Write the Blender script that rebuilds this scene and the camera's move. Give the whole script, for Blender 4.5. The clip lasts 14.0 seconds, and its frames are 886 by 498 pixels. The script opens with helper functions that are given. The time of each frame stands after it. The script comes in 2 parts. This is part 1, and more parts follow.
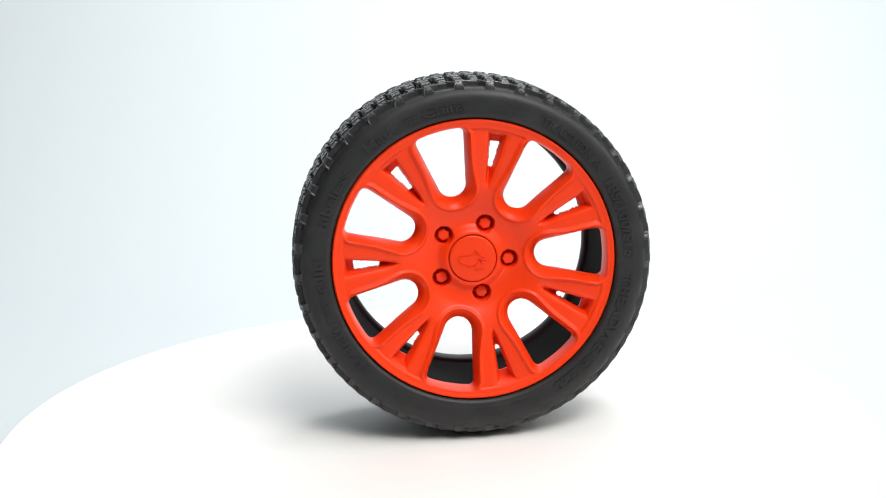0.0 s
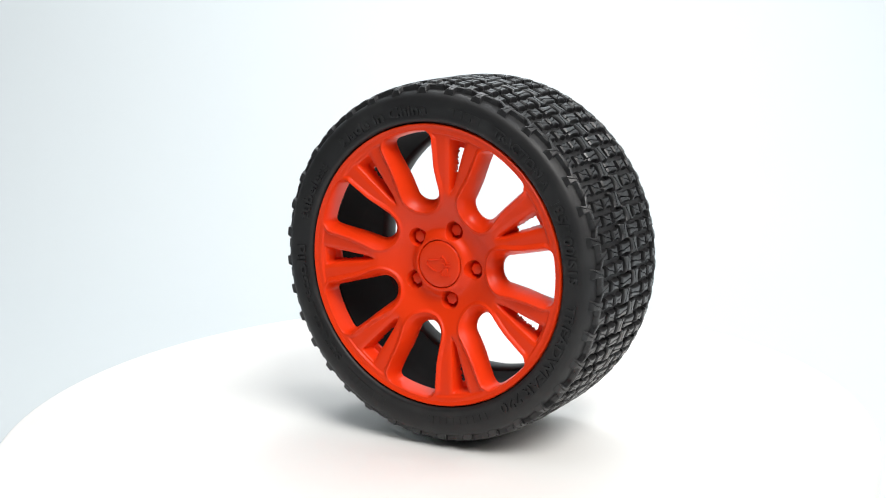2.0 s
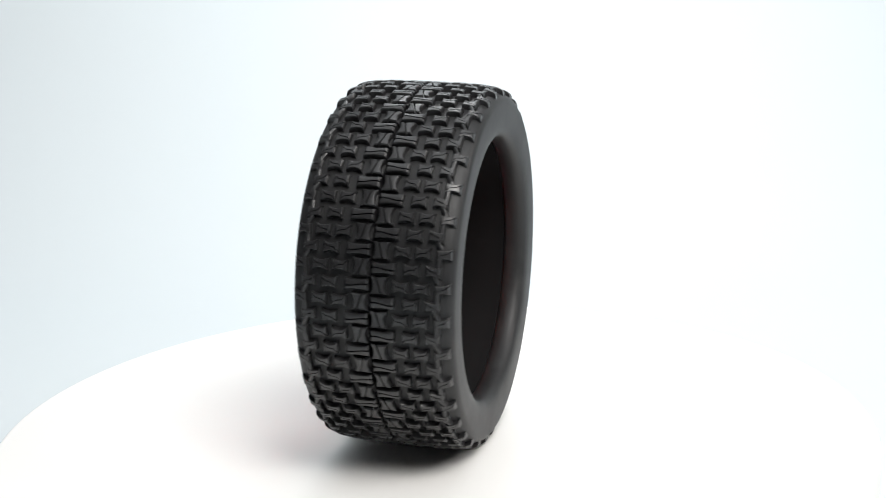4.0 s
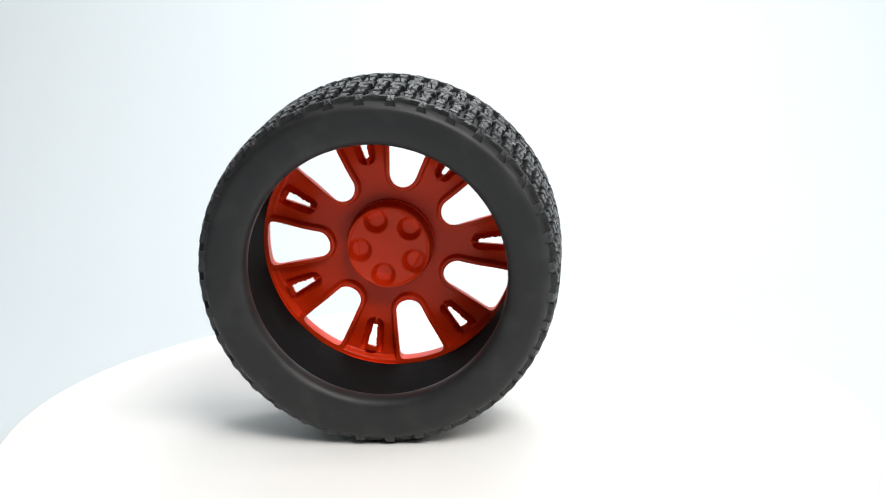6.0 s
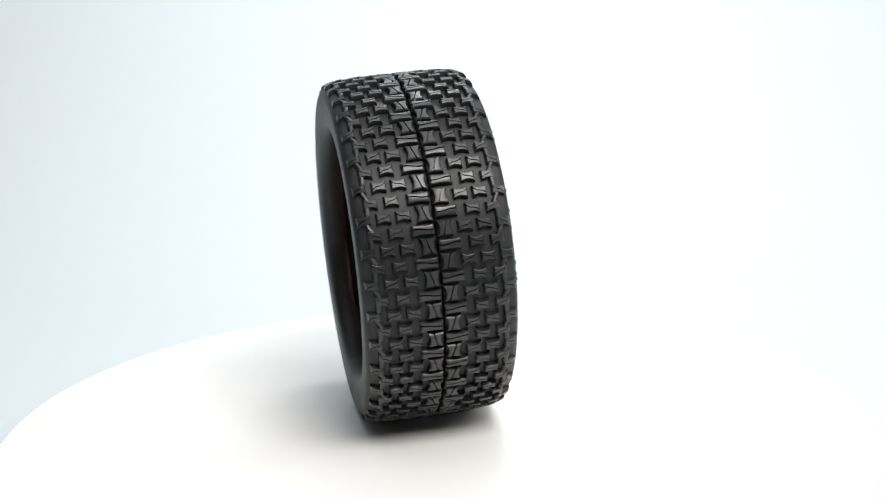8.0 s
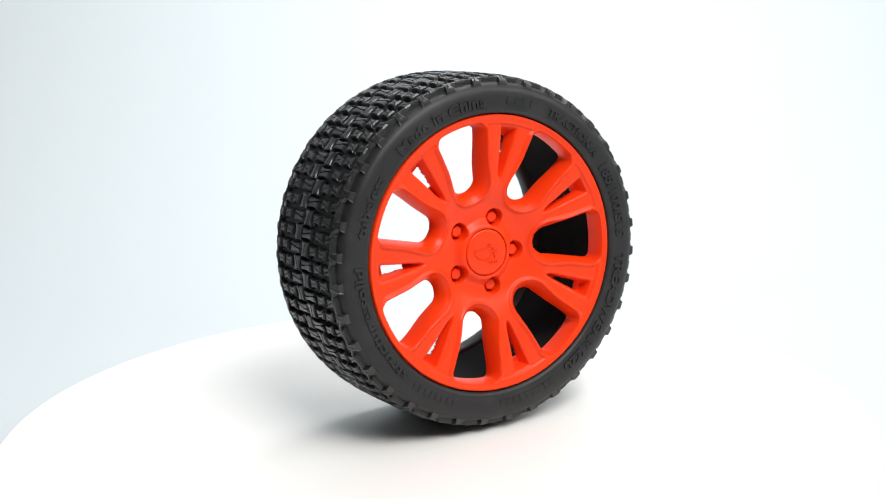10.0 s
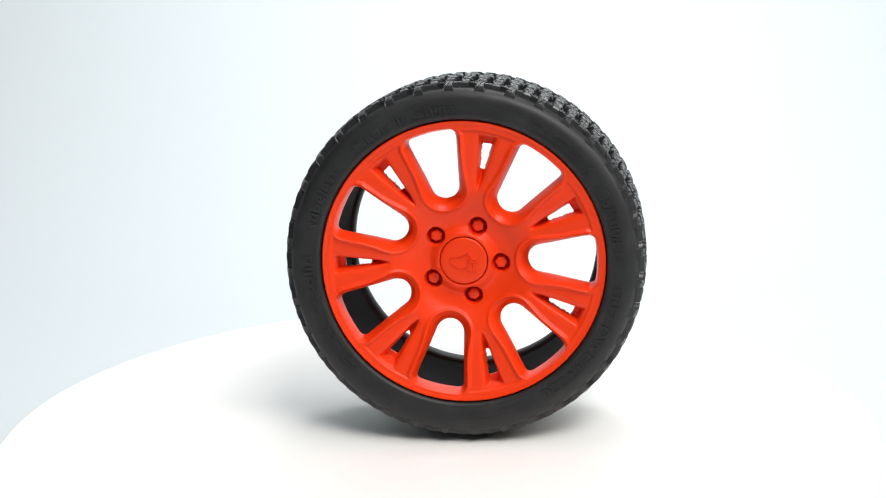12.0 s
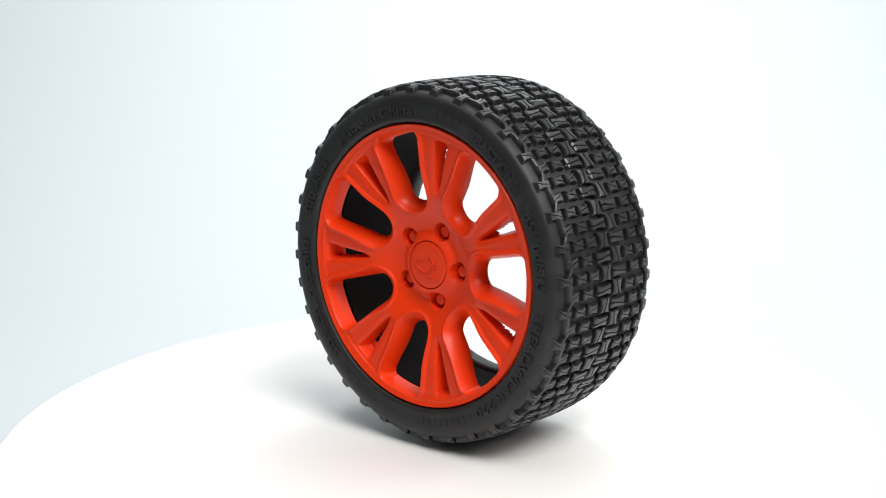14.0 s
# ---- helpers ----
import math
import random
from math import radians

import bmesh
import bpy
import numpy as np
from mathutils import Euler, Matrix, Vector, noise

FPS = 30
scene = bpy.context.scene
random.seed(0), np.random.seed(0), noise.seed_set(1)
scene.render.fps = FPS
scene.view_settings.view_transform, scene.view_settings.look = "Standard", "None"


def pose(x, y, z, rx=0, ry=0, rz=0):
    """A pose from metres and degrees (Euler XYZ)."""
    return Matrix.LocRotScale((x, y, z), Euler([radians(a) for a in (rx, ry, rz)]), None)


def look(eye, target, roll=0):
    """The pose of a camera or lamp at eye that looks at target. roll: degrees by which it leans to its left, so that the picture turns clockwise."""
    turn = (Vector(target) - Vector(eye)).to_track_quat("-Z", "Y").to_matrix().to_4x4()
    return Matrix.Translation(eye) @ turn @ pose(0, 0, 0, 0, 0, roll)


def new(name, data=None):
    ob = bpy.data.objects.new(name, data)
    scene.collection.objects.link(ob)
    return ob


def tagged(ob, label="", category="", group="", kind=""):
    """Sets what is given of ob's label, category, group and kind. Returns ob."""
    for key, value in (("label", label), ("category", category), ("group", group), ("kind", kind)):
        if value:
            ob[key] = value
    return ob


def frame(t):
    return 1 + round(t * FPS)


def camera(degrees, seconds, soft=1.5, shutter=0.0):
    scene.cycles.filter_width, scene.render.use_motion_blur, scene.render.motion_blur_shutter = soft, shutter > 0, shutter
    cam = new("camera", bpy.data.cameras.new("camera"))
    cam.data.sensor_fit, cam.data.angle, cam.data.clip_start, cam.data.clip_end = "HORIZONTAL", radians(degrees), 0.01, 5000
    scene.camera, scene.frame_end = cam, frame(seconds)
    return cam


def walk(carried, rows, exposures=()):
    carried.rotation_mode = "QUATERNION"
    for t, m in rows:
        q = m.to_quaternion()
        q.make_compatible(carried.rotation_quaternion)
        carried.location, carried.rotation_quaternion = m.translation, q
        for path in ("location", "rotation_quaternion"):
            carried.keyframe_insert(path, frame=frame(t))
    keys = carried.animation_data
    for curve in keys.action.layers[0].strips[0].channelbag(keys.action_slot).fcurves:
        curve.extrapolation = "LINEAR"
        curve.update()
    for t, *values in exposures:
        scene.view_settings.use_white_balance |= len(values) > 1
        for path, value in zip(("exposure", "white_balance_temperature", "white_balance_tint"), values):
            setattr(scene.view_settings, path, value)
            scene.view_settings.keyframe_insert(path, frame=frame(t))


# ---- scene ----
import itertools

# ---- camera: stands still before the turntable ----
FOV = 33.35
cam = camera(FOV, 14.0, soft=1.05, shutter=0.5)
EYE = pose(0, -0.4069, 0.1464) @ pose(0, 0, 0, 0, 0, -0.656) @ pose(0, 0, 0, 76.766) @ pose(0, 0, 0, 0, 0, -2.143)
walk(cam, [(0.0, EYE), (14.0, EYE)])

# ---- plan (metres) ----
TABLE_R = 0.1249
HUB = 0.0498          # height of the wheel's axle
WX, WY = 0.0119, 0.0029  # the wheel on the turntable
LEAN = -2.75
BOLT_PHASE = -5.0
SPOKE_PHASE = 25.9
# the turntable's turn: seconds, degrees
TURN = [
    (0, 3.26), (0.5, -4.87), (1, -13.45), (1.5, -22.39), (2, -31.59), (2.1, -33.43), (2.2, -36.2), (2.5, -47.96),
    (3, -67.29), (3.3, -78.85), (3.5, -87.1), (4, -106.6), (4.2, -114.28), (4.9, -142.6),
    (5.6, -170.9), (6.3, -197.79), (6.5, -204.9), (7, -222.9), (7.5, -241.7), (8, -260.0),
    (8.2, -266.99), (8.9, -291.8), (9.6, -316.7), (10.1, -334.5), (10.2, -337.6), (10.3, -339.79), (10.5, -343.23), (11, -351.58),
    (11.5, -359.02), (12, -367.79), (12.5, -376.59), (13, -385.29), (13.5, -393.77), (14, -402.13)]

# ---- light ----
world = bpy.data.worlds.new("studio_world")
scene.world = world
world.use_nodes = True
world.node_tree.nodes["Background"].inputs[0].default_value = (0.9, 0.95, 1.0, 1)
world.node_tree.nodes["Background"].inputs[1].default_value = 0.05


def softbox(name, eye, target, w, h, watts, colour):
    data = bpy.data.lights.new(name, "AREA")
    data.shape, data.size, data.size_y, data.energy, data.color = "RECTANGLE", w, h, watts, colour
    ob = new(name, data)
    ob.matrix_world = look(eye, target)
    return ob


softbox("front_softbox", (0.28, -0.55, 0.78), (0, 0, 0.04), 0.45, 0.35, 8.1, (1.0, 0.98, 0.95))
softbox("side_softbox", (0.72, -0.14, 0.50), (-0.30, -0.40, 0.0), 0.40, 0.40, 2.7, (1.0, 0.97, 0.94))
softbox("top_softbox", (0.08, -0.06, 1.05), (0.05, -0.02, 0), 0.95, 0.95, 4.7, (0.95, 0.98, 1.0))
softbox("backdrop_softbox", (0.06, 0.26, 0.42), (0.04, 0.48, 0.07), 0.18, 0.14, 1.35, (0.97, 0.985, 1.0))


# ---- materials ----
def material(name, colour, rough, spec=0.5, grain=0.0, grain_scale=900.0, vary=0.1, vary_scale=40.0, bump_d=0.00004, wear=None, relief=0.0):
    m = bpy.data.materials.new(name)
    m.use_nodes = True
    nt = m.node_tree
    b = nt.nodes["Principled BSDF"]
    b.inputs["Roughness"].default_value = rough
    b.inputs["Specular IOR Level"].default_value = spec
    tc = nt.nodes.new("ShaderNodeTexCoord")
    n1 = nt.nodes.new("ShaderNodeTexNoise")
    n1.inputs["Scale"].default_value, n1.inputs["Detail"].default_value = vary_scale, 4
    n2 = nt.nodes.new("ShaderNodeTexNoise")
    n2.inputs["Scale"].default_value, n2.inputs["Detail"].default_value = grain_scale, 3
    ramp = nt.nodes.new("ShaderNodeMix")
    ramp.data_type = "RGBA"
    ramp.inputs[6].default_value = (*[c * (1 - vary) for c in colour], 1)
    ramp.inputs[7].default_value = (*[min(1, c * (1 + vary)) for c in colour], 1)
    nt.links.new(tc.outputs["Object"], n1.inputs["Vector"])
    nt.links.new(tc.outputs["Object"], n2.inputs["Vector"])
    nt.links.new(n1.outputs["Fac"], ramp.inputs[0])
    last = ramp.outputs[2]
    if wear:
        n3 = nt.nodes.new("ShaderNodeTexNoise")
        n3.inputs["Scale"].default_value, n3.inputs["Detail"].default_value = wear[2], 6
        nt.links.new(tc.outputs["Object"], n3.inputs["Vector"])
        r3 = nt.nodes.new("ShaderNodeValToRGB")
        r3.color_ramp.elements[0].position, r3.color_ramp.elements[1].position = wear[3], wear[3] + 0.15
        nt.links.new(n3.outputs["Fac"], r3.inputs[0])
        mul = nt.nodes.new("ShaderNodeMath")
        mul.operation = "MULTIPLY"
        mul.inputs[1].default_value = wear[1]
        nt.links.new(r3.outputs[0], mul.inputs[0])
        mix = nt.nodes.new("ShaderNodeMix")
        mix.data_type = "RGBA"
        mix.inputs[7].default_value = (*wear[0], 1)
        nt.links.new(mul.outputs[0], mix.inputs[0])
        nt.links.new(last, mix.inputs[6])
        last = mix.outputs[2]
    nt.links.new(last, b.inputs["Base Color"])
    rr = nt.nodes.new("ShaderNodeMapRange")
    rr.inputs[3].default_value, rr.inputs[4].default_value = rough - 0.07, rough + 0.07
    nt.links.new(n1.outputs["Fac"], rr.inputs[0])
    nt.links.new(rr.outputs[0], b.inputs["Roughness"])
    if grain:
        bump = nt.nodes.new("ShaderNodeBump")
        bump.inputs["Strength"].default_value, bump.inputs["Distance"].default_value = grain, bump_d
        nt.links.new(n2.outputs["Fac"], bump.inputs["Height"])
        nt.links.new(bump.outputs[0], b.inputs["Normal"])
        if relief:
            soft_bump = nt.nodes.new("ShaderNodeBump")
            soft_bump.inputs["Strength"].default_value, soft_bump.inputs["Distance"].default_value = relief, 0.0004
            nt.links.new(n1.outputs["Fac"], soft_bump.inputs["Height"])
            nt.links.new(soft_bump.outputs[0], bump.inputs["Normal"])
    return m


RUBBER = material("black_rubber", (0.016, 0.016, 0.017), 0.50, 0.40, 0.9, 2200, 0.22, 90, wear=((0.030, 0.030, 0.030), 0.5, 130, 0.50), relief=0.5)
TREAD = material("tread_rubber", (0.019, 0.019, 0.020), 0.36, 0.60, 0.4, 2600, 0.2, 160)
LINER = material("black_liner", (0.011, 0.011, 0.0115), 0.80, 0.04, 0.4, 1200, 0.25, 60, wear=((0.020, 0.020, 0.021), 0.4, 110, 0.58))
RED = material("orange_red_plastic", (0.85, 0.042, 0.0035), 0.38, 0.30, 0.35, 2200, 0.05, 70)
PLATTER = material("white_platter", (0.88, 0.868, 0.848), 0.45, 0.4, 0.15, 900, 0.015, 12)
PLATTER_BASE = material("grey_base", (0.55, 0.56, 0.54), 0.5, 0.4, 0.1, 600, 0.03, 20)
PAPER = material("pale_blue_backdrop_paper", (0.60, 0.645, 0.665), 0.85, 0.2, 0.2, 300, 0.012, 3)
# mid-dark grey for the added room, picked to hold the bounced fill down
WALL = material("bounce_room_grey", (0.22, 0.22, 0.23), 0.9, 0.2, 0.2, 200, 0.03, 2)


# ---- mesh helpers ----
def mesh_of(name, verts, faces, mat, smooth=40):
    me = bpy.data.meshes.new(name)
    me.from_pydata([tuple(map(float, v)) for v in verts], [], faces)
    me.materials.append(mat)
    bm = bmesh.new()
    bm.from_mesh(me)
    bmesh.ops.remove_doubles(bm, verts=bm.verts, dist=1e-6)
    bmesh.ops.recalc_face_normals(bm, faces=bm.faces)
    bm.to_mesh(me)
    bm.free()
    for p in me.polygons:
        p.use_smooth = True
    me.set_sharp_from_angle(angle=radians(smooth))
    return me


def part(name, me, parent, label="", m=None):
    ob = new(name, me)
    ob.parent = parent
    if m is not None:
        ob.matrix_basis = m
    return tagged(ob, label)


def lathe(profile, n, axis="y", closed=True):
    """Turns (radius, along) pairs about an axis: y (the wheel's axle, front towards -y) or z."""
    verts, faces, k = [], [], len(profile)
    for i in range(n):
        a = 2 * math.pi * i / n
        for r, s in profile:
            verts.append((r * math.cos(a), -s, r * math.sin(a)) if axis == "y" else (r * math.cos(a), r * math.sin(a), s))
    for i in range(n):
        j = (i + 1) % n
        for q in range(k if closed else k - 1):
            p = (q + 1) % k
            faces.append((i * k + q, i * k + p, j * k + p, j * k + q))
    return verts, faces


def smooth01(e0, e1, x):
    t = np.clip((x - e0) / (e1 - e0), 0, 1)
    return t * t * (3 - 2 * t)


# ---- studio ----
def sweep_backdrop():
    """White paper that runs along the floor and curves up behind the turntable."""
    z0, r, y1 = -0.040, 0.22, 0.50
    line = [(-1.2, z0), (-0.6, z0), (0.0, z0)]
    line += [(y1 - r + r * math.sin(a), z0 + r - r * math.cos(a)) for a in np.linspace(0, math.pi / 2, 24)]
    line += [(y1, 0.7), (y1, 1.2)]
    th = 0.002
    verts, faces = [], []
    xs = np.linspace(-1.1, 1.1, 12)
    for x in xs:
        for k, (y, z) in enumerate(line):
            verts.append((x, y, z))
        for k, (y, z) in enumerate(line):
            verts.append((x, y + (th if k > 3 else 0), z - (th if k < 26 else 0)))
    n = len(line)
    for i in range(len(xs) - 1):
        for k in range(n - 1):
            a, b = i * 2 * n + k, (i + 1) * 2 * n + k
            faces.append((a, b, b + 1, a + 1))
            faces.append((a + n, a + n + 1, b + n + 1, b + n))
        for k in (0, n - 1):
            a, b = i * 2 * n + k, (i + 1) * 2 * n + k
            faces.append((a, a + n, b + n, b))
    ob = new("backdrop", mesh_of("backdrop", verts, faces, PAPER))
    tagged(ob, "seamless pale bluish-white paper backdrop curving up behind turntable", "backdrop", kind="structure")


def box_mesh(name, lo, hi, mat):
    v = list(itertools.product(*zip(lo, hi)))
    f = [(0, 1, 3, 2), (4, 6, 7, 5), (0, 4, 5, 1), (2, 3, 7, 6), (0, 2, 6, 4), (1, 5, 7, 3)]
    return mesh_of(name, v, f, mat, 30)


# Added box, never in view: its grey sides return soft ambient light.
def bounce_room():
    X, Y0, Y1, Z0, Z1, t = 1.5, -1.6, 1.4, -0.05, 1.9, 0.1
    for name, lo, hi, lab in (
            ("floor", (-X - t, Y0 - t, Z0 - t), (X + t, Y1 + t, Z0), "unseen grey floor under the paper, added to close the bounce room"),
            ("ceiling", (-X - t, Y0 - t, Z1), (X + t, Y1 + t, Z1 + t), "unseen grey ceiling added to bounce the softbox light"),
            ("wall_north", (-X, Y1, Z0), (X, Y1 + t, Z1), "unseen grey wall added to bounce the softbox light"),
            ("wall_south", (-X, Y0 - t, Z0), (X, Y0, Z1), "unseen grey wall added to bounce the softbox light"),
            ("wall_east", (X, Y0 - t, Z0), (X + t, Y1 + t, Z1), "unseen grey wall added to bounce the softbox light"),
            ("wall_west", (-X - t, Y0 - t, Z0), (-X, Y1 + t, Z1), "unseen grey wall added to bounce the softbox light")):
        tagged(new(name, box_mesh(name, lo, hi, WALL)), lab, name.split("_")[0], kind="structure")


sweep_backdrop()
bounce_room()


# ---- turntable ----
def turntable():
    root = tagged(new("turntable"), "round white rotating display turntable with a plain glossy top", "turntable")
    R, c = TABLE_R, 0.0012
    top = -0.0002
    prof = [(0.0, top), (R * 0.5, top), (R - c, top)]
    prof += [(R - c + c * math.sin(a), top - c + c * math.cos(a)) for a in np.linspace(0.3, math.pi / 2, 5)]
    prof += [(R, -0.016), (R - 0.001, -0.017), (R - 0.006, -0.017), (0.0, -0.017)]
    part("platter", mesh_of("platter", *lathe(prof, 256, "z", False), PLATTER), root)
    b = R - 0.012
    prof = [(0.0, -0.017), (b, -0.017), (b, -0.038), (b + 0.002, -0.040), (0.0, -0.040)]
    part("base", mesh_of("base", *lathe(prof, 128, "z", False), PLATTER_BASE), root, "low grey base under the platter")
    return root


table = turntable()


# ---- wheel: profiles ----
SIDE = [(0.0388, 0.0186), (0.0390, 0.0198), (0.0395, 0.0205), (0.0402, 0.0207), (0.0408, 0.02065), (0.0420, 0.0208), (0.0432, 0.0209), (0.0446, 0.02085),
        (0.0457, 0.0206), (0.0466, 0.0200), (0.0472, 0.0189), (0.0476, 0.0174), (0.0479, 0.0148), (0.0480, 0.0120), (0.0481, 0.0090),
        (0.0481, 0.0050), (0.0481, 0.0007), (0.0480, 0.0005), (0.0462, 0.0003)]


def side_at(r):
    return float(np.interp(r, [p[0] for p in SIDE[3:11]], [p[1] for p in SIDE[3:11]]))


def crown(v):
    """Outer radius of the tread at a distance v from its middle line."""
    return float(np.interp(abs(v), [0, 0.008, 0.0115, 0.0145, 0.0170, 0.0185, 0.0195, 0.0205], [0.0497, 0.0497, 0.0496, 0.0494, 0.0491, 0.0487, 0.0482, 0.0472]))


def base_r(v):
    return float(np.interp(abs(v), [0.0, 0.009, 0.012, 0.0145, 0.0165, 0.0180, 0.0193, 0.0201], [0.0481, 0.0481, 0.0480, 0.0479, 0.0476, 0.0472, 0.0465, 0.0456]))


def tyre_carcass():
    back = [(0.0462, -0.0003), (0.0480, -0.0005), (0.0481, -0.0007)] + [(r, -min(a, 0.0207)) for r, a in reversed(SIDE[6:16])]
    back += [(0.0415, -0.0207), (0.0395, -0.0206), (0.0378, -0.0203), (0.0367, -0.0198), (0.0360, -0.0189), (0.0357, -0.0178), (0.0356, -0.0165),
             (0.0357, -0.0152), (0.0361, -0.0144), (0.0366, -0.0140)]
    tail = [(0.0374, -0.0136), (0.0374, 0.0088), (0.0388, 0.0088)]
    return mesh_of("tyre", *lathe(SIDE + back + tail, 224), RUBBER, 50)


# ---- wheel: tread blocks ----
def block_mesh(name, v0, v1, length, side, groove="diag", flip=1):
    """One rubber block with hollow sides and a wavy cut across its top; u runs round the tyre, v across it."""
    hv, hu, vc = (v1 - v0) / 2, length / 2, (v0 + v1) / 2
    bow_u, bow_v = {"diag": (0.40, 0.13), "bar": (0.22, 0.05), "lug": (0.34, 0.12), "tall": (0.14, 0.34)}[groove]
    ts = (-1.0, -0.86, -0.45, 0.0, 0.45, 0.86, 1.0)
    grid = []
    w = 0.13 if groove != "bar" else 0.15
    for t in ts:
        if groove in ("diag", "lug"):
            s0 = flip * (0.70 * t - 0.20 * math.sin(math.pi * t))
        elif groove == "bar":
            s0 = -0.10 - 0.22 * math.sin(math.pi * t * 0.8)
        else:
            s0 = 0.30 * math.sin(1.3 * t)
        row = []
        for s, dep in ((-1, 0.45), (-0.88, 0.05), (min(-0.80, s0 - 2 * w), 0), (max(-0.88, s0 - w), 0.0), (s0 - w * 0.45, 1), (s0 + w * 0.45, 1), (min(0.88, s0 + w), 0.0), (max(0.80, s0 + 2 * w), 0),
                       (0.88, 0.05), (1, 0.45)):
            row.append((max(-1, min(1, s)), t, dep))
        grid.append(row)
    sign = 1 if side > 0 else -1
    depth = 0.0008

    def place(s, t, drop, r=None, grow=1.0):
        if groove == "tall":  # its cut runs round the tyre instead of across
            s, t = t, -s
        u = hu * grow * s * (1 - bow_u * (1 - t * t))
        if groove == "lug":  # leans a little round the tyre towards its outer end
            u = u + flip * 0.14 * hu * t
        v = vc + hv * grow * t * (1 - bow_v * (1 - s * s))
        a = u / 0.0495
        rad = (crown(v) - drop) if r is None else r
        return (rad * math.cos(a), -v * sign, rad * math.sin(a))

    verts, faces = [], []
    nr, nc = len(grid), len(grid[0])
    for i, row in enumerate(grid):
        for s, t, dep in row:
            edge = 0.00036 if abs(t) > 0.99 else 0
            verts.append(place(s, t, dep * depth + edge))
    for i in range(nr - 1):
        for j in range(nc - 1):
            faces.append((i * nc + j, i * nc + j + 1, (i + 1) * nc + j + 1, (i + 1) * nc + j))
    ring = [(0, j) for j in range(nc)] + [(i, nc - 1) for i in range(1, nr)] + [(nr - 1, j) for j in range(nc - 2, -1, -1)] + [(i, 0) for i in range(nr - 2, 0, -1)]
    k0 = len(verts)
    for i, j in ring:
        s, t, _ = grid[i][j]
        v = vc + hv * 1.1 * (t if groove != "tall" else -s)
        verts.append(place(s, t, 0, base_r(v) - 0.0004, 1.04))
    for q in range(len(ring)):
        p = (q + 1) % len(ring)
        (i, j), (i2, j2) = ring[q], ring[p]
        faces.append((i * nc + j, i2 * nc + j2, k0 + p, k0 + q))
    return mesh_of(name, verts, faces, TREAD, 24)


ROWS = 36
# name, inner and outer distance from the middle line, length round the tyre, row (0 or 1 half pitches), cut, its slant
BLOCKS = [("centre_block", 0.0002, 0.0046, 0.0045, 0, "tall", 1), ("tread_block", 0.0058, 0.0098, 0.0031, 0, "diag", -1), ("tread_block", 0.0110, 0.0149, 0.0031, 0, "diag", 1),
          ("shoulder_lug", 0.0163, 0.0199, 0.0029, 0, "lug", 1), ("centre_bar", 0.0003, 0.0063, 0.0030, 1, "bar", 1), ("tread_block", 0.0084, 0.0123, 0.0031, 1, "diag", 1),
          ("shoulder_lug", 0.0140, 0.0177, 0.0029, 1, "lug", -1)]
TREAD_PHASE = 2.7


def tread(tyre):
    for side in (1, -1):
        for name, v0, v1, length, row, cut, flip in BLOCKS:
            me = block_mesh(name, v0, v1, length, side, cut, flip)
            for k in range(ROWS):
                step = 360 / ROWS
                turn = TREAD_PHASE + step * (k + 0.5 * row + (0.5 if side < 0 else 0))
                part(name, me, tyre, "", pose(0, 0, 0, 0, -turn, 0))


def shoulder_ridge(tyre):
    """The thin wavy rib that ties the shoulder lugs together."""
    n = ROWS * 12
    for side in (1, -1):
        verts, faces = [], []
        for i in range(n):
            ph = 2 * math.pi * i / n
            k = ROWS * (ph - radians(TREAD_PHASE)) / (2 * math.pi) - (0.5 if side < 0 else 0)
            v = 0.0169 + 0.0004 * math.cos(2 * math.pi * k) + 0.0002 * math.sin(4 * math.pi * k)
            low, high = base_r(v) - 0.0005, base_r(v) * 0.12 + crown(v) * 0.88
            for dv, r in ((-0.0008, low), (-0.00055, high - 0.0002), (-0.0003, high), (0.0003, high), (0.00055, high - 0.0002), (0.0008, low)):
                verts.append((r * math.cos(ph), -side * (v + dv), r * math.sin(ph)))
        for i in range(n):
            for j in range(6):
                faces.append((i * 6 + j, i * 6 + (j + 1) % 6, ((i + 1) % n) * 6 + (j + 1) % 6, ((i + 1) % n) * 6 + j))
        part("shoulder_rib", mesh_of("shoulder_rib", verts, faces, TREAD), tyre)


# ---- wheel: raised lettering ----
def bent_text(words, phi0, phi1, tyre, size=0.0038, r_mid=0.0424, bold=0.00010):
    """Raised words that run clockwise on the front sidewall from phi0 to phi1 degrees."""
    cu = bpy.data.curves.new("lettering", "FONT")
    cu.body, cu.size, cu.extrude, cu.offset, cu.resolution_u = words, size, 0.00036, bold, 3
    tmp = new("lettering_tmp", cu)
    me0 = tmp.to_mesh()
    vs = np.array([v.co[:] for v in me0.vertices])
    fs = [tuple(p.vertices) for p in me0.polygons]
    tmp.to_mesh_clear()
    bpy.data.objects.remove(tmp)
    x0, x1 = vs[:, 0].min(), vs[:, 0].max()
    y0 = size * 0.34
    verts = []
    for x, y, z in vs:
        ph = radians(phi0 + (phi1 - phi0) * (x - x0) / (x1 - x0))
        r = r_mid + (y - y0)
        verts.append((r * math.cos(ph), -(side_at(r) + z + 0.00004), r * math.sin(ph)))
    part("lettering", mesh_of("lettering", verts, fs, RUBBER, 30), tyre, "raised moulded words")


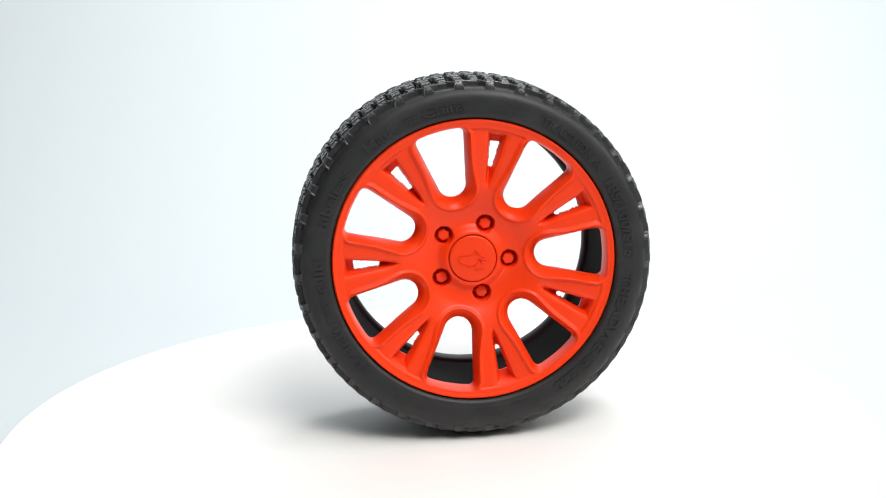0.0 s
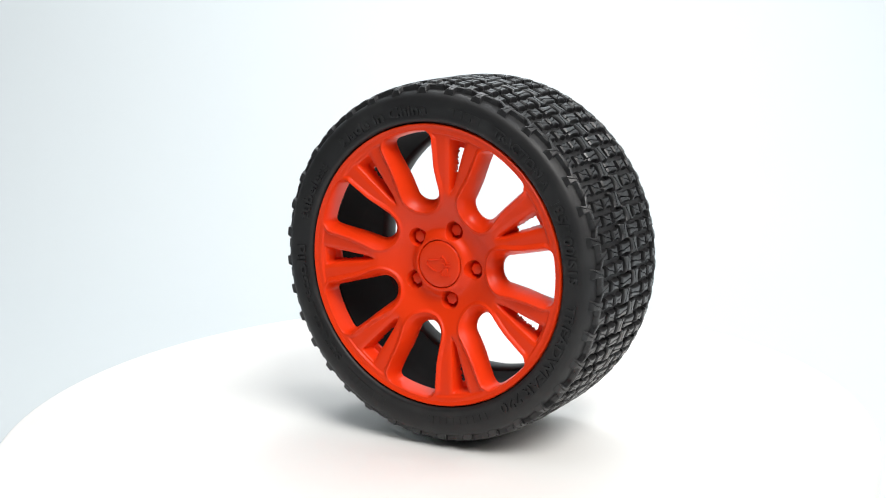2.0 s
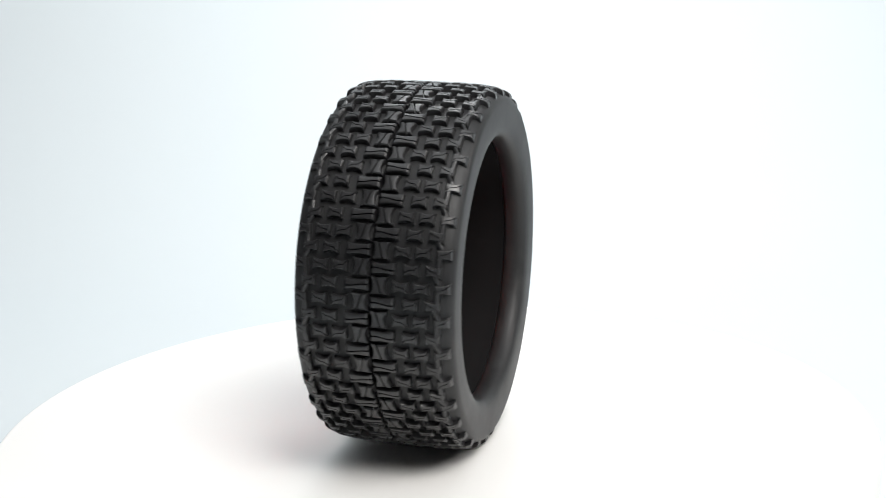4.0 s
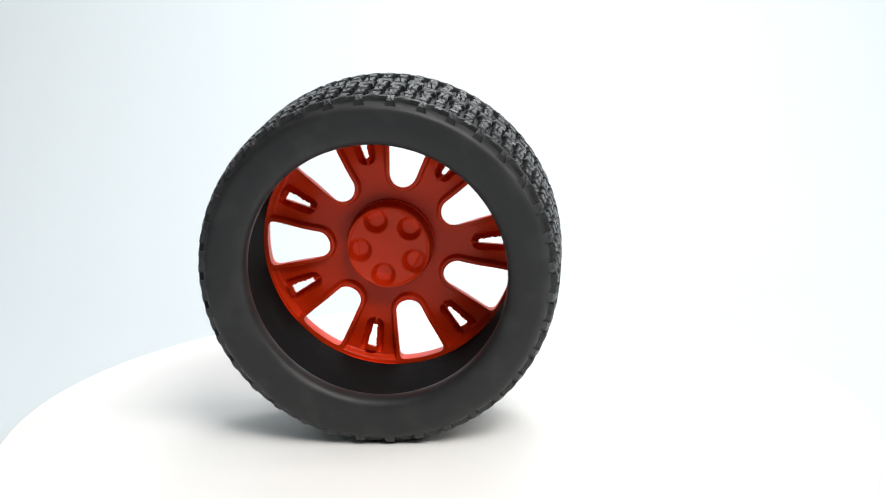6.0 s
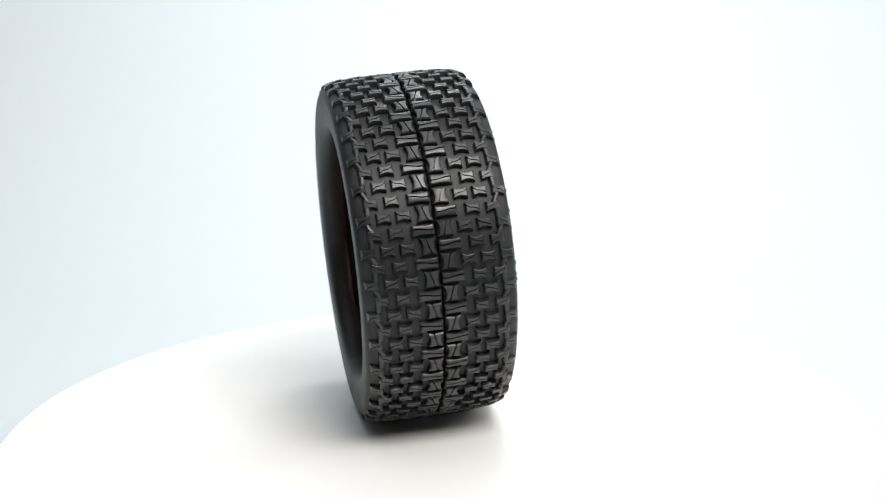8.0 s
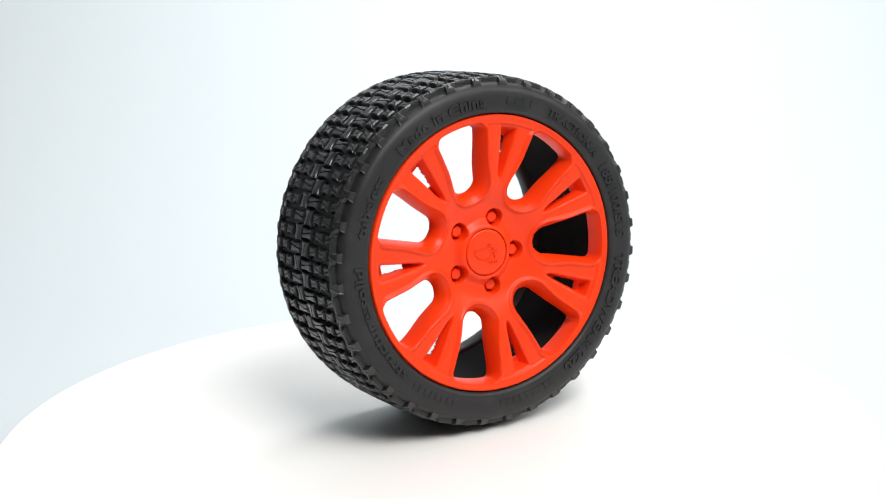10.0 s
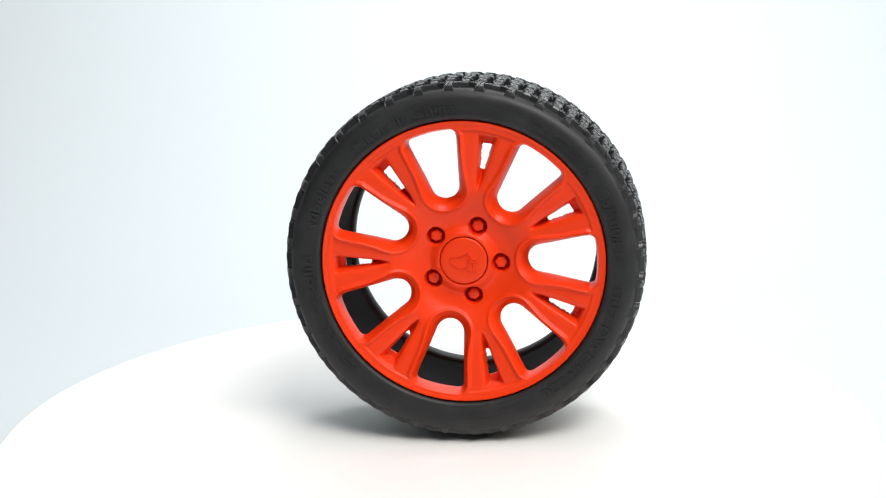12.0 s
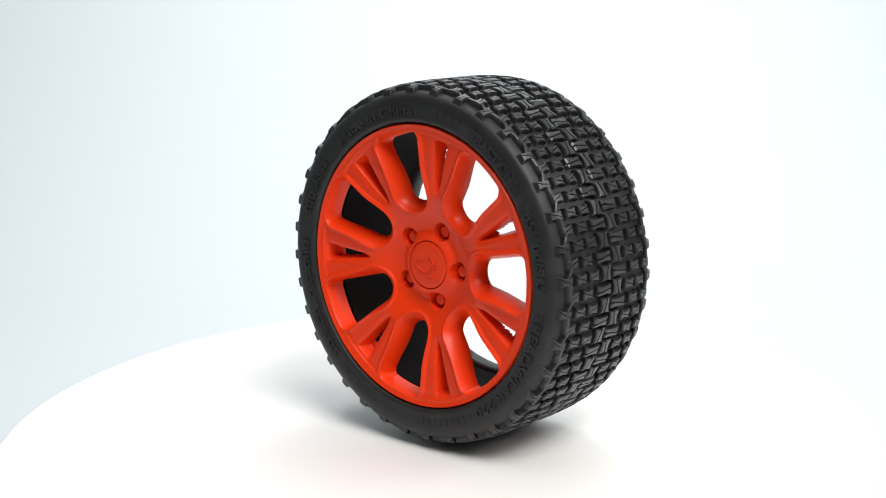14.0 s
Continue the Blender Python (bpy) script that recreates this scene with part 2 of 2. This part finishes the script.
def raised_bars(phi0, phi1, n, tyre, size=0.0020, r_mid=0.0425):
    """Small raised bars where the moulded letters cannot be read."""
    for i in range(n):
        a0 = radians(phi0 + (phi1 - phi0) * (i + 0.12) / n)
        a1 = radians(phi0 + (phi1 - phi0) * (i + 0.80) / n)
        verts = []
        for h in (-0.0002, 0.00018):
            for a, r in ((a0, r_mid - size / 2), (a1, r_mid - size / 2), (a1, r_mid + size / 2), (a0, r_mid + size / 2)):
                verts.append((r * math.cos(a), -(side_at(r) + h), r * math.sin(a)))
        faces = [(4, 5, 6, 7), (0, 1, 5, 4), (1, 2, 6, 5), (2, 3, 7, 6), (3, 0, 4, 7), (3, 2, 1, 0)]
        part("raised_bar", mesh_of("raised_bar", verts, faces, RUBBER, 30), tyre)


# ---- wheel: rim ----
NS = 7
HALF = math.pi / NS


def capsule(u, v, u0, r0, u1, r1):
    """Signed distance to a tapered round-ended bar along u."""
    h = u1 - u0
    b = (r0 - r1) / h
    a = math.sqrt(1 - b * b)
    x, y = np.abs(v), u - u0
    k = -b * x + a * y
    d0 = np.hypot(x, y) - r0
    d1 = np.hypot(x, y - h) - r1
    dm = x * a + y * b - r0
    return np.where(k < 0, d0, np.where(k > a * h, d1, dm))


def smax(a, b, k):
    h = np.clip(0.5 - 0.5 * (b - a) / k, 0, 1)
    return b + (a - b) * h + k * h * (1 - h)


def window_d(r, ph):
    out = None
    for c in (-HALF, HALF):
        u, v = r * np.cos(ph - c), r * np.sin(ph - c)
        d = smax(capsule(u, v, 0.0213, 0.0039, 0.0365, 0.0070), r - 0.0362, 0.0018)
        out = d if out is None else np.minimum(out, d)
    return out


def slot_d(r, ph):
    u, v = r * np.cos(ph), r * np.sin(ph)
    return smax(capsule(u, v, 0.0203, 0.0004, 0.0365, 0.0026), r - 0.0353, 0.0005)


def hole_d(r, ph):
    u, v = r * np.cos(ph), r * np.sin(ph)
    rag = 0.00010 * np.sin(u * 2900 + 1.0) * np.sin(u * 1130 + v * 900) + 0.00006 * np.sin(u * 7100 + v * 3000)
    return smax(capsule(u, v, 0.0262, 0.0006, 0.0335, 0.0014), r - 0.0328, 0.0004) + rag


R_IN, R_OUT = 0.0130, 0.0374


BASE_R = np.linspace(0.0, 0.042, 421)
BASE_H = np.interp(BASE_R, [0, 0.0105, 0.0134, 0.016, 0.020, 0.026, 0.032, 0.0362, 0.0374], [0.0143, 0.0143, 0.0150, 0.0163, 0.0177, 0.0187, 0.0194, 0.0197, 0.0199])
SOFT = np.exp(-(np.arange(-30, 31) / 11.0) ** 2)
BASE_H = np.convolve(np.pad(BASE_H, 30, mode="edge"), SOFT / SOFT.sum(), mode="valid")


def face_base(r):
    """Height of the dished face without its windows and slots."""
    return np.interp(r, BASE_R, BASE_H)


def face_front(r, ph):
    d, s = window_d(r, ph), slot_d(r, ph)
    h = face_base(r)
    along = r * np.cos(np.abs(ph) - HALF)  # distance out along the nearest window's middle line
    wide = (0.0014 + 0.0015 * smooth01(0.0275, 0.0140, along)) * (1 - 0.55 * smooth01(0.0345, 0.0362, r))
    t = 1 - np.clip(d / wide, 0, 1)
    drop = 0.0046 * (1 - 0.30 * smooth01(0.0330, 0.0355, r))
    h = h - drop * (0.70 * t ** 1.25 + 0.30 * t ** 3.0)
    # a rounded bead follows each window; the panel between two beads lies lower
    h = h + 0.00042 * np.exp(-((d - wide - 0.0002) / 0.00040) ** 2) * smooth01(0.0368, 0.034, r)
    h = h - 0.00042 * smooth01(wide + 0.0008, wide + 0.0012, d) * smooth01(0.0363, 0.0359, r) * smooth01(0.0185, 0.0245, r)
    u = r * np.cos(ph)
    h = h - 0.0004 * smooth01(0.0014, -0.0004, s) * smooth01(0.017, 0.024, u)
    h = h - 0.0036 * smooth01(0.0002, -0.0010, s) * smooth01(0.0195, 0.0240, u)
    return h


def face_back(r, ph):
    d, q = window_d(r, ph), hole_d(r, ph)
    h = 0.0122 + 0.0016 * smooth01(0.024, 0.034, r) + 0.0018 * smooth01(0.0010, 0.0016, d) * smooth01(0.0366, 0.0352, r)
    f = face_front(r, ph)
    k = smooth01(0.0021, 0.0011, q)
    h = h * (1 - k) + np.maximum(h, f - 0.0011) * k
    return np.minimum(h, f - 0.0008)


def spoke_mesh():
    nr, nph = 140, 128
    rs, phs = np.linspace(R_IN, R_OUT, nr), np.linspace(-HALF, HALF, nph)
    Rg, Pg = np.meshgrid(rs, phs, indexing="ij")
    D = np.minimum(window_d(Rg, Pg), hole_d(Rg, Pg))
    pts, key = [], {}

    def vert(k, r, p):
        if k not in key:
            key[k] = len(pts)
            pts.append((r, p))
        return key[k]

    polys, walls = [], []
    for i in range(nr - 1):
        for j in range(nph - 1):
            quad = [(i, j), (i + 1, j), (i + 1, j + 1), (i, j + 1)]
            if all(D[q] > 0 for q in quad):
                polys.append([vert(q, rs[q[0]], phs[q[1]]) for q in quad])
                continue
            if all(D[q] <= 0 for q in quad):
                continue
            for tri in ((quad[0], quad[1], quad[2]), (quad[0], quad[2], quad[3])):
                out, cut = [], []
                for a, b in zip(tri, tri[1:] + tri[:1]):
                    if D[a] > 0:
                        out.append(vert(a, rs[a[0]], phs[a[1]]))
                    if (D[a] > 0) != (D[b] > 0):
                        f = float(D[a] / (D[a] - D[b]))
                        k = vert((min(a, b), max(a, b)), rs[a[0]] + f * (rs[b[0]] - rs[a[0]]), phs[a[1]] + f * (phs[b[1]] - phs[a[1]]))
                        out.append(k)
                        cut.append(k)
                if len(out) > 2:
                    polys.append(out)
                if len(cut) == 2:
                    walls.append(tuple(cut))
    P = np.array(pts)
    n = len(P)
    f, b = face_front(P[:, 0], P[:, 1]), face_back(P[:, 0], P[:, 1])
    x, z = P[:, 0] * np.cos(P[:, 1]), P[:, 0] * np.sin(P[:, 1])
    verts = [(x[i], -f[i], z[i]) for i in range(n)] + [(x[i], -b[i], z[i]) for i in range(n)]
    faces = [tuple(p) for p in polys] + [tuple(n + q for q in reversed(p)) for p in polys] + [(p, q, n + q, n + p) for p, q in walls]
    return mesh_of("spoke", verts, faces, RED, 50)


BOLT_R = 0.0101


def hub_mesh():
    nr, nph = 84, 280
    rs = np.linspace(0.0004, R_IN, nr)
    verts, faces = [], []
    for front in (True, False):
        k0 = len(verts)
        for r in rs:
            for j in range(nph):
                p = 2 * math.pi * j / nph
                q = min(math.hypot(r * math.cos(p) - BOLT_R * math.cos(a), r * math.sin(p) - BOLT_R * math.sin(a)) for a in
                        [radians(BOLT_PHASE + 72 * i) for i in range(5)])
                if front:
                    h = face_base(r) + 0.0016 * smooth01(0.0098, 0.0070, r) - 0.0036 * smooth01(0.0026, 0.0022, q) * smooth01(0.0068, 0.0074, r) - 0.0020 * smooth01(0.00668, 0.00650, r)
                else:
                    qb = min(math.hypot(r * math.cos(p) - 0.0084 * math.cos(a), r * math.sin(p) - 0.0084 * math.sin(a)) for a in
                             [radians(BOLT_PHASE + 72 * i) for i in range(5)])
                    h = 0.0086 - 0.0004 * smooth01(0.0123, 0.0118, r) * smooth01(0.0109, 0.0116, r) + 0.0025 * smooth01(0.0037, 0.0021, qb) * smooth01(0.0120, 0.0114, r) + 0.0042 * smooth01(0.0121, 0.0126, r)
                verts.append((r * math.cos(p), -h, r * math.sin(p)))
        for i in range(nr - 1):
            for j in range(nph):
                j2 = (j + 1) % nph
                faces.append((k0 + i * nph + j, k0 + (i + 1) * nph + j, k0 + (i + 1) * nph + j2, k0 + i * nph + j2))
        faces.append(tuple(k0 + j for j in range(nph)))
    last = (nr - 1) * nph
    off = nr * nph
    for j in range(nph):
        j2 = (j + 1) % nph
        faces.append((last + j, last + j2, off + last + j2, off + last + j))
    return mesh_of("hub", verts, faces, RED, 40)


def bolt_mesh():
    verts, faces, n = [], [], 6
    rings = [(0.0017, 0.0113), (0.0017, 0.0130), (0.00155, 0.0133), (0.0009, 0.01345)]
    for r, a in rings:
        for j in range(n):
            p = 2 * math.pi * j / n
            verts.append((r * math.cos(p), -a, r * math.sin(p)))
    for i in range(len(rings) - 1):
        for j in range(n):
            j2 = (j + 1) % n
            faces.append((i * n + j, (i + 1) * n + j, (i + 1) * n + j2, i * n + j2))
    faces.append(tuple(range(3 * n, 4 * n)))
    return mesh_of("bolt", verts, faces, RED, 25)


def rib_along(points, width, height, a0):
    """A low raised rib along a line of (x, z) points on the cap."""
    verts, faces = [], []
    pts = [Vector(p) for p in points]
    for i, p in enumerate(pts):
        d = (pts[min(i + 1, len(pts) - 1)] - pts[max(i - 1, 0)]).normalized()
        nrm = Vector((-d.y, d.x)) * width / 2
        for q, h in ((p - nrm * 1.4, 0), (p - nrm * 0.6, height), (p + nrm * 0.6, height), (p + nrm * 1.4, 0)):
            verts.append((q.x, -(a0 + h), q.y))
    for i in range(len(pts) - 1):
        for j in range(3):
            faces.append((i * 4 + j, i * 4 + j + 1, (i + 1) * 4 + j + 1, (i + 1) * 4 + j))
    return verts, faces


def wheel():
    root = tagged(new("toy_wheel"), "toy wheel, knobbly black tyre, orange-red rim, standing on white turntable", "wheel")
    at_hub = pose(0, 0, HUB)
    tyre = part("tyre", tyre_carcass(), root, "black rubber tyre with a knobbly tread", at_hub)
    liner = [(0.0373, -0.0135), (0.03735, 0.0), (0.0373, 0.0120), (0.0370, 0.0120), (0.0371, 0.0), (0.0370, -0.0135)]
    part("liner", mesh_of("liner", *lathe(liner, 160), LINER, 50), tyre, "smooth black inner liner")
    ring_v, ring_f = lathe([(0.0374, 0.0199), (0.0379, 0.0201), (0.0383, 0.0202), (0.0386, 0.0199), (0.0387, 0.0194), (0.0387, 0.0139),
                            (0.0384, 0.0136), (0.0374, 0.0136)], 224)
    wavy = []
    for x, y, z in ring_v:
        if y > -0.0150:  # the moulded back edge runs in shallow waves
            p = math.atan2(z, x) - radians(SPOKE_PHASE)
            y += 0.0003 + 0.0009 * math.cos(7 * p) + 0.0004 * math.cos(14 * p + 0.6)
        wavy.append((x, y, z))
    rim = part("rim", mesh_of("rim", wavy, ring_f, RED, 50), root, "orange-red plastic rim with seven forked spokes", at_hub)
    me = spoke_mesh()
    for k in range(NS):
        part("spoke", me, rim, "", pose(0, 0, 0, 0, -(SPOKE_PHASE + 360 / NS * k), 0))
    part("hub", hub_mesh(), rim)
    bolt = bolt_mesh()
    for k in range(5):
        a = radians(BOLT_PHASE + 72 * k)
        part("bolt", bolt, rim, "", pose(BOLT_R * math.cos(a), 0, BOLT_R * math.sin(a), 0, -12 * k, 0))
    cap = [(0.0, 0.0160), (0.0045, 0.0160), (0.0059, 0.0160), (0.0063, 0.0159), (0.00645, 0.0156), (0.00645, 0.0137)]
    part("centre_cap", mesh_of("centre_cap", *lathe(cap, 96, "y", False), RED, 50), rim, "round cap with a low raised emblem")
    emblem = [[(-0.0039 + 0.0054 * t, 0.0006 - 0.0026 * math.sin(math.pi * (0.08 + 0.72 * t)) ** 0.8) for t in np.linspace(0, 1, 12)],
              [(-0.0039, 0.0002), (-0.0036, 0.0009), (-0.0020, 0.0010), (-0.0004, 0.0012), (0.0006, 0.0018)],
              [(0.0013 + 0.0007 * math.cos(a), 0.0009 + 0.0007 * math.sin(a)) for a in np.linspace(-2.6, 2.4, 10)],
              [(0.0004, 0.0018), (0.0009, 0.0024), (0.0013, 0.0017)],
              [(0.0015, 0.0002), (0.0020, -0.0004), (0.0028, -0.0003), (0.0038, -0.0006)],
              [(0.0022, 0.0006), (0.0030, 0.0004), (0.0036, 0.0006)],
              [(0.0014, -0.0008), (0.0010, -0.0014), (0.0006, -0.0021)],
              [(0.0022, -0.0008), (0.0026, -0.0014), (0.0024, -0.0020)]]
    emblem += [[(0.0006 + 0.0008 * k, -0.0027), (0.0009 + 0.0008 * k, -0.0033)] for k in range(4)]
    verts, faces = [], []
    for line in emblem:
        v, f = rib_along(line, 0.00024, 0.00028, 0.0160)
        faces += [tuple(q + len(verts) for q in p) for p in f]
        verts += v
    part("emblem", mesh_of("emblem", verts, faces, RED, 30), rim, "low raised emblem")
    bent_text("Made in China", 131.5, 90.5, tyre)
    bent_text("tubeless", 166, 142, tyre)
    bent_text("structure:solid", 224, 176.5, tyre)
    bent_text("TRACTION A", 62.5, 34, tyre, 0.0032)
    bent_text("185/100/S15", 29, -1, tyre)
    bent_text("TREADWEAR 220", -8, -60, tyre)
    raised_bars(82, 68, 4, tyre)
    raised_bars(249, 228, 8, tyre)
    raised_bars(-66, -92, 9, tyre)
    shoulder_ridge(tyre)
    tread(tyre)
    return root


toy = wheel()


def motions():
    """The turntable turns clockwise as seen from above and carries the wheel round."""
    seat = pose(WX, WY, HUB) @ pose(0, 0, 0, LEAN) @ pose(0, 0, -HUB)
    walk(table, [(t, pose(0, 0, 0, 0, 0, a)) for t, a in TURN])
    walk(toy, [(t, pose(0, 0, 0, 0, 0, a) @ seat) for t, a in TURN])


motions()
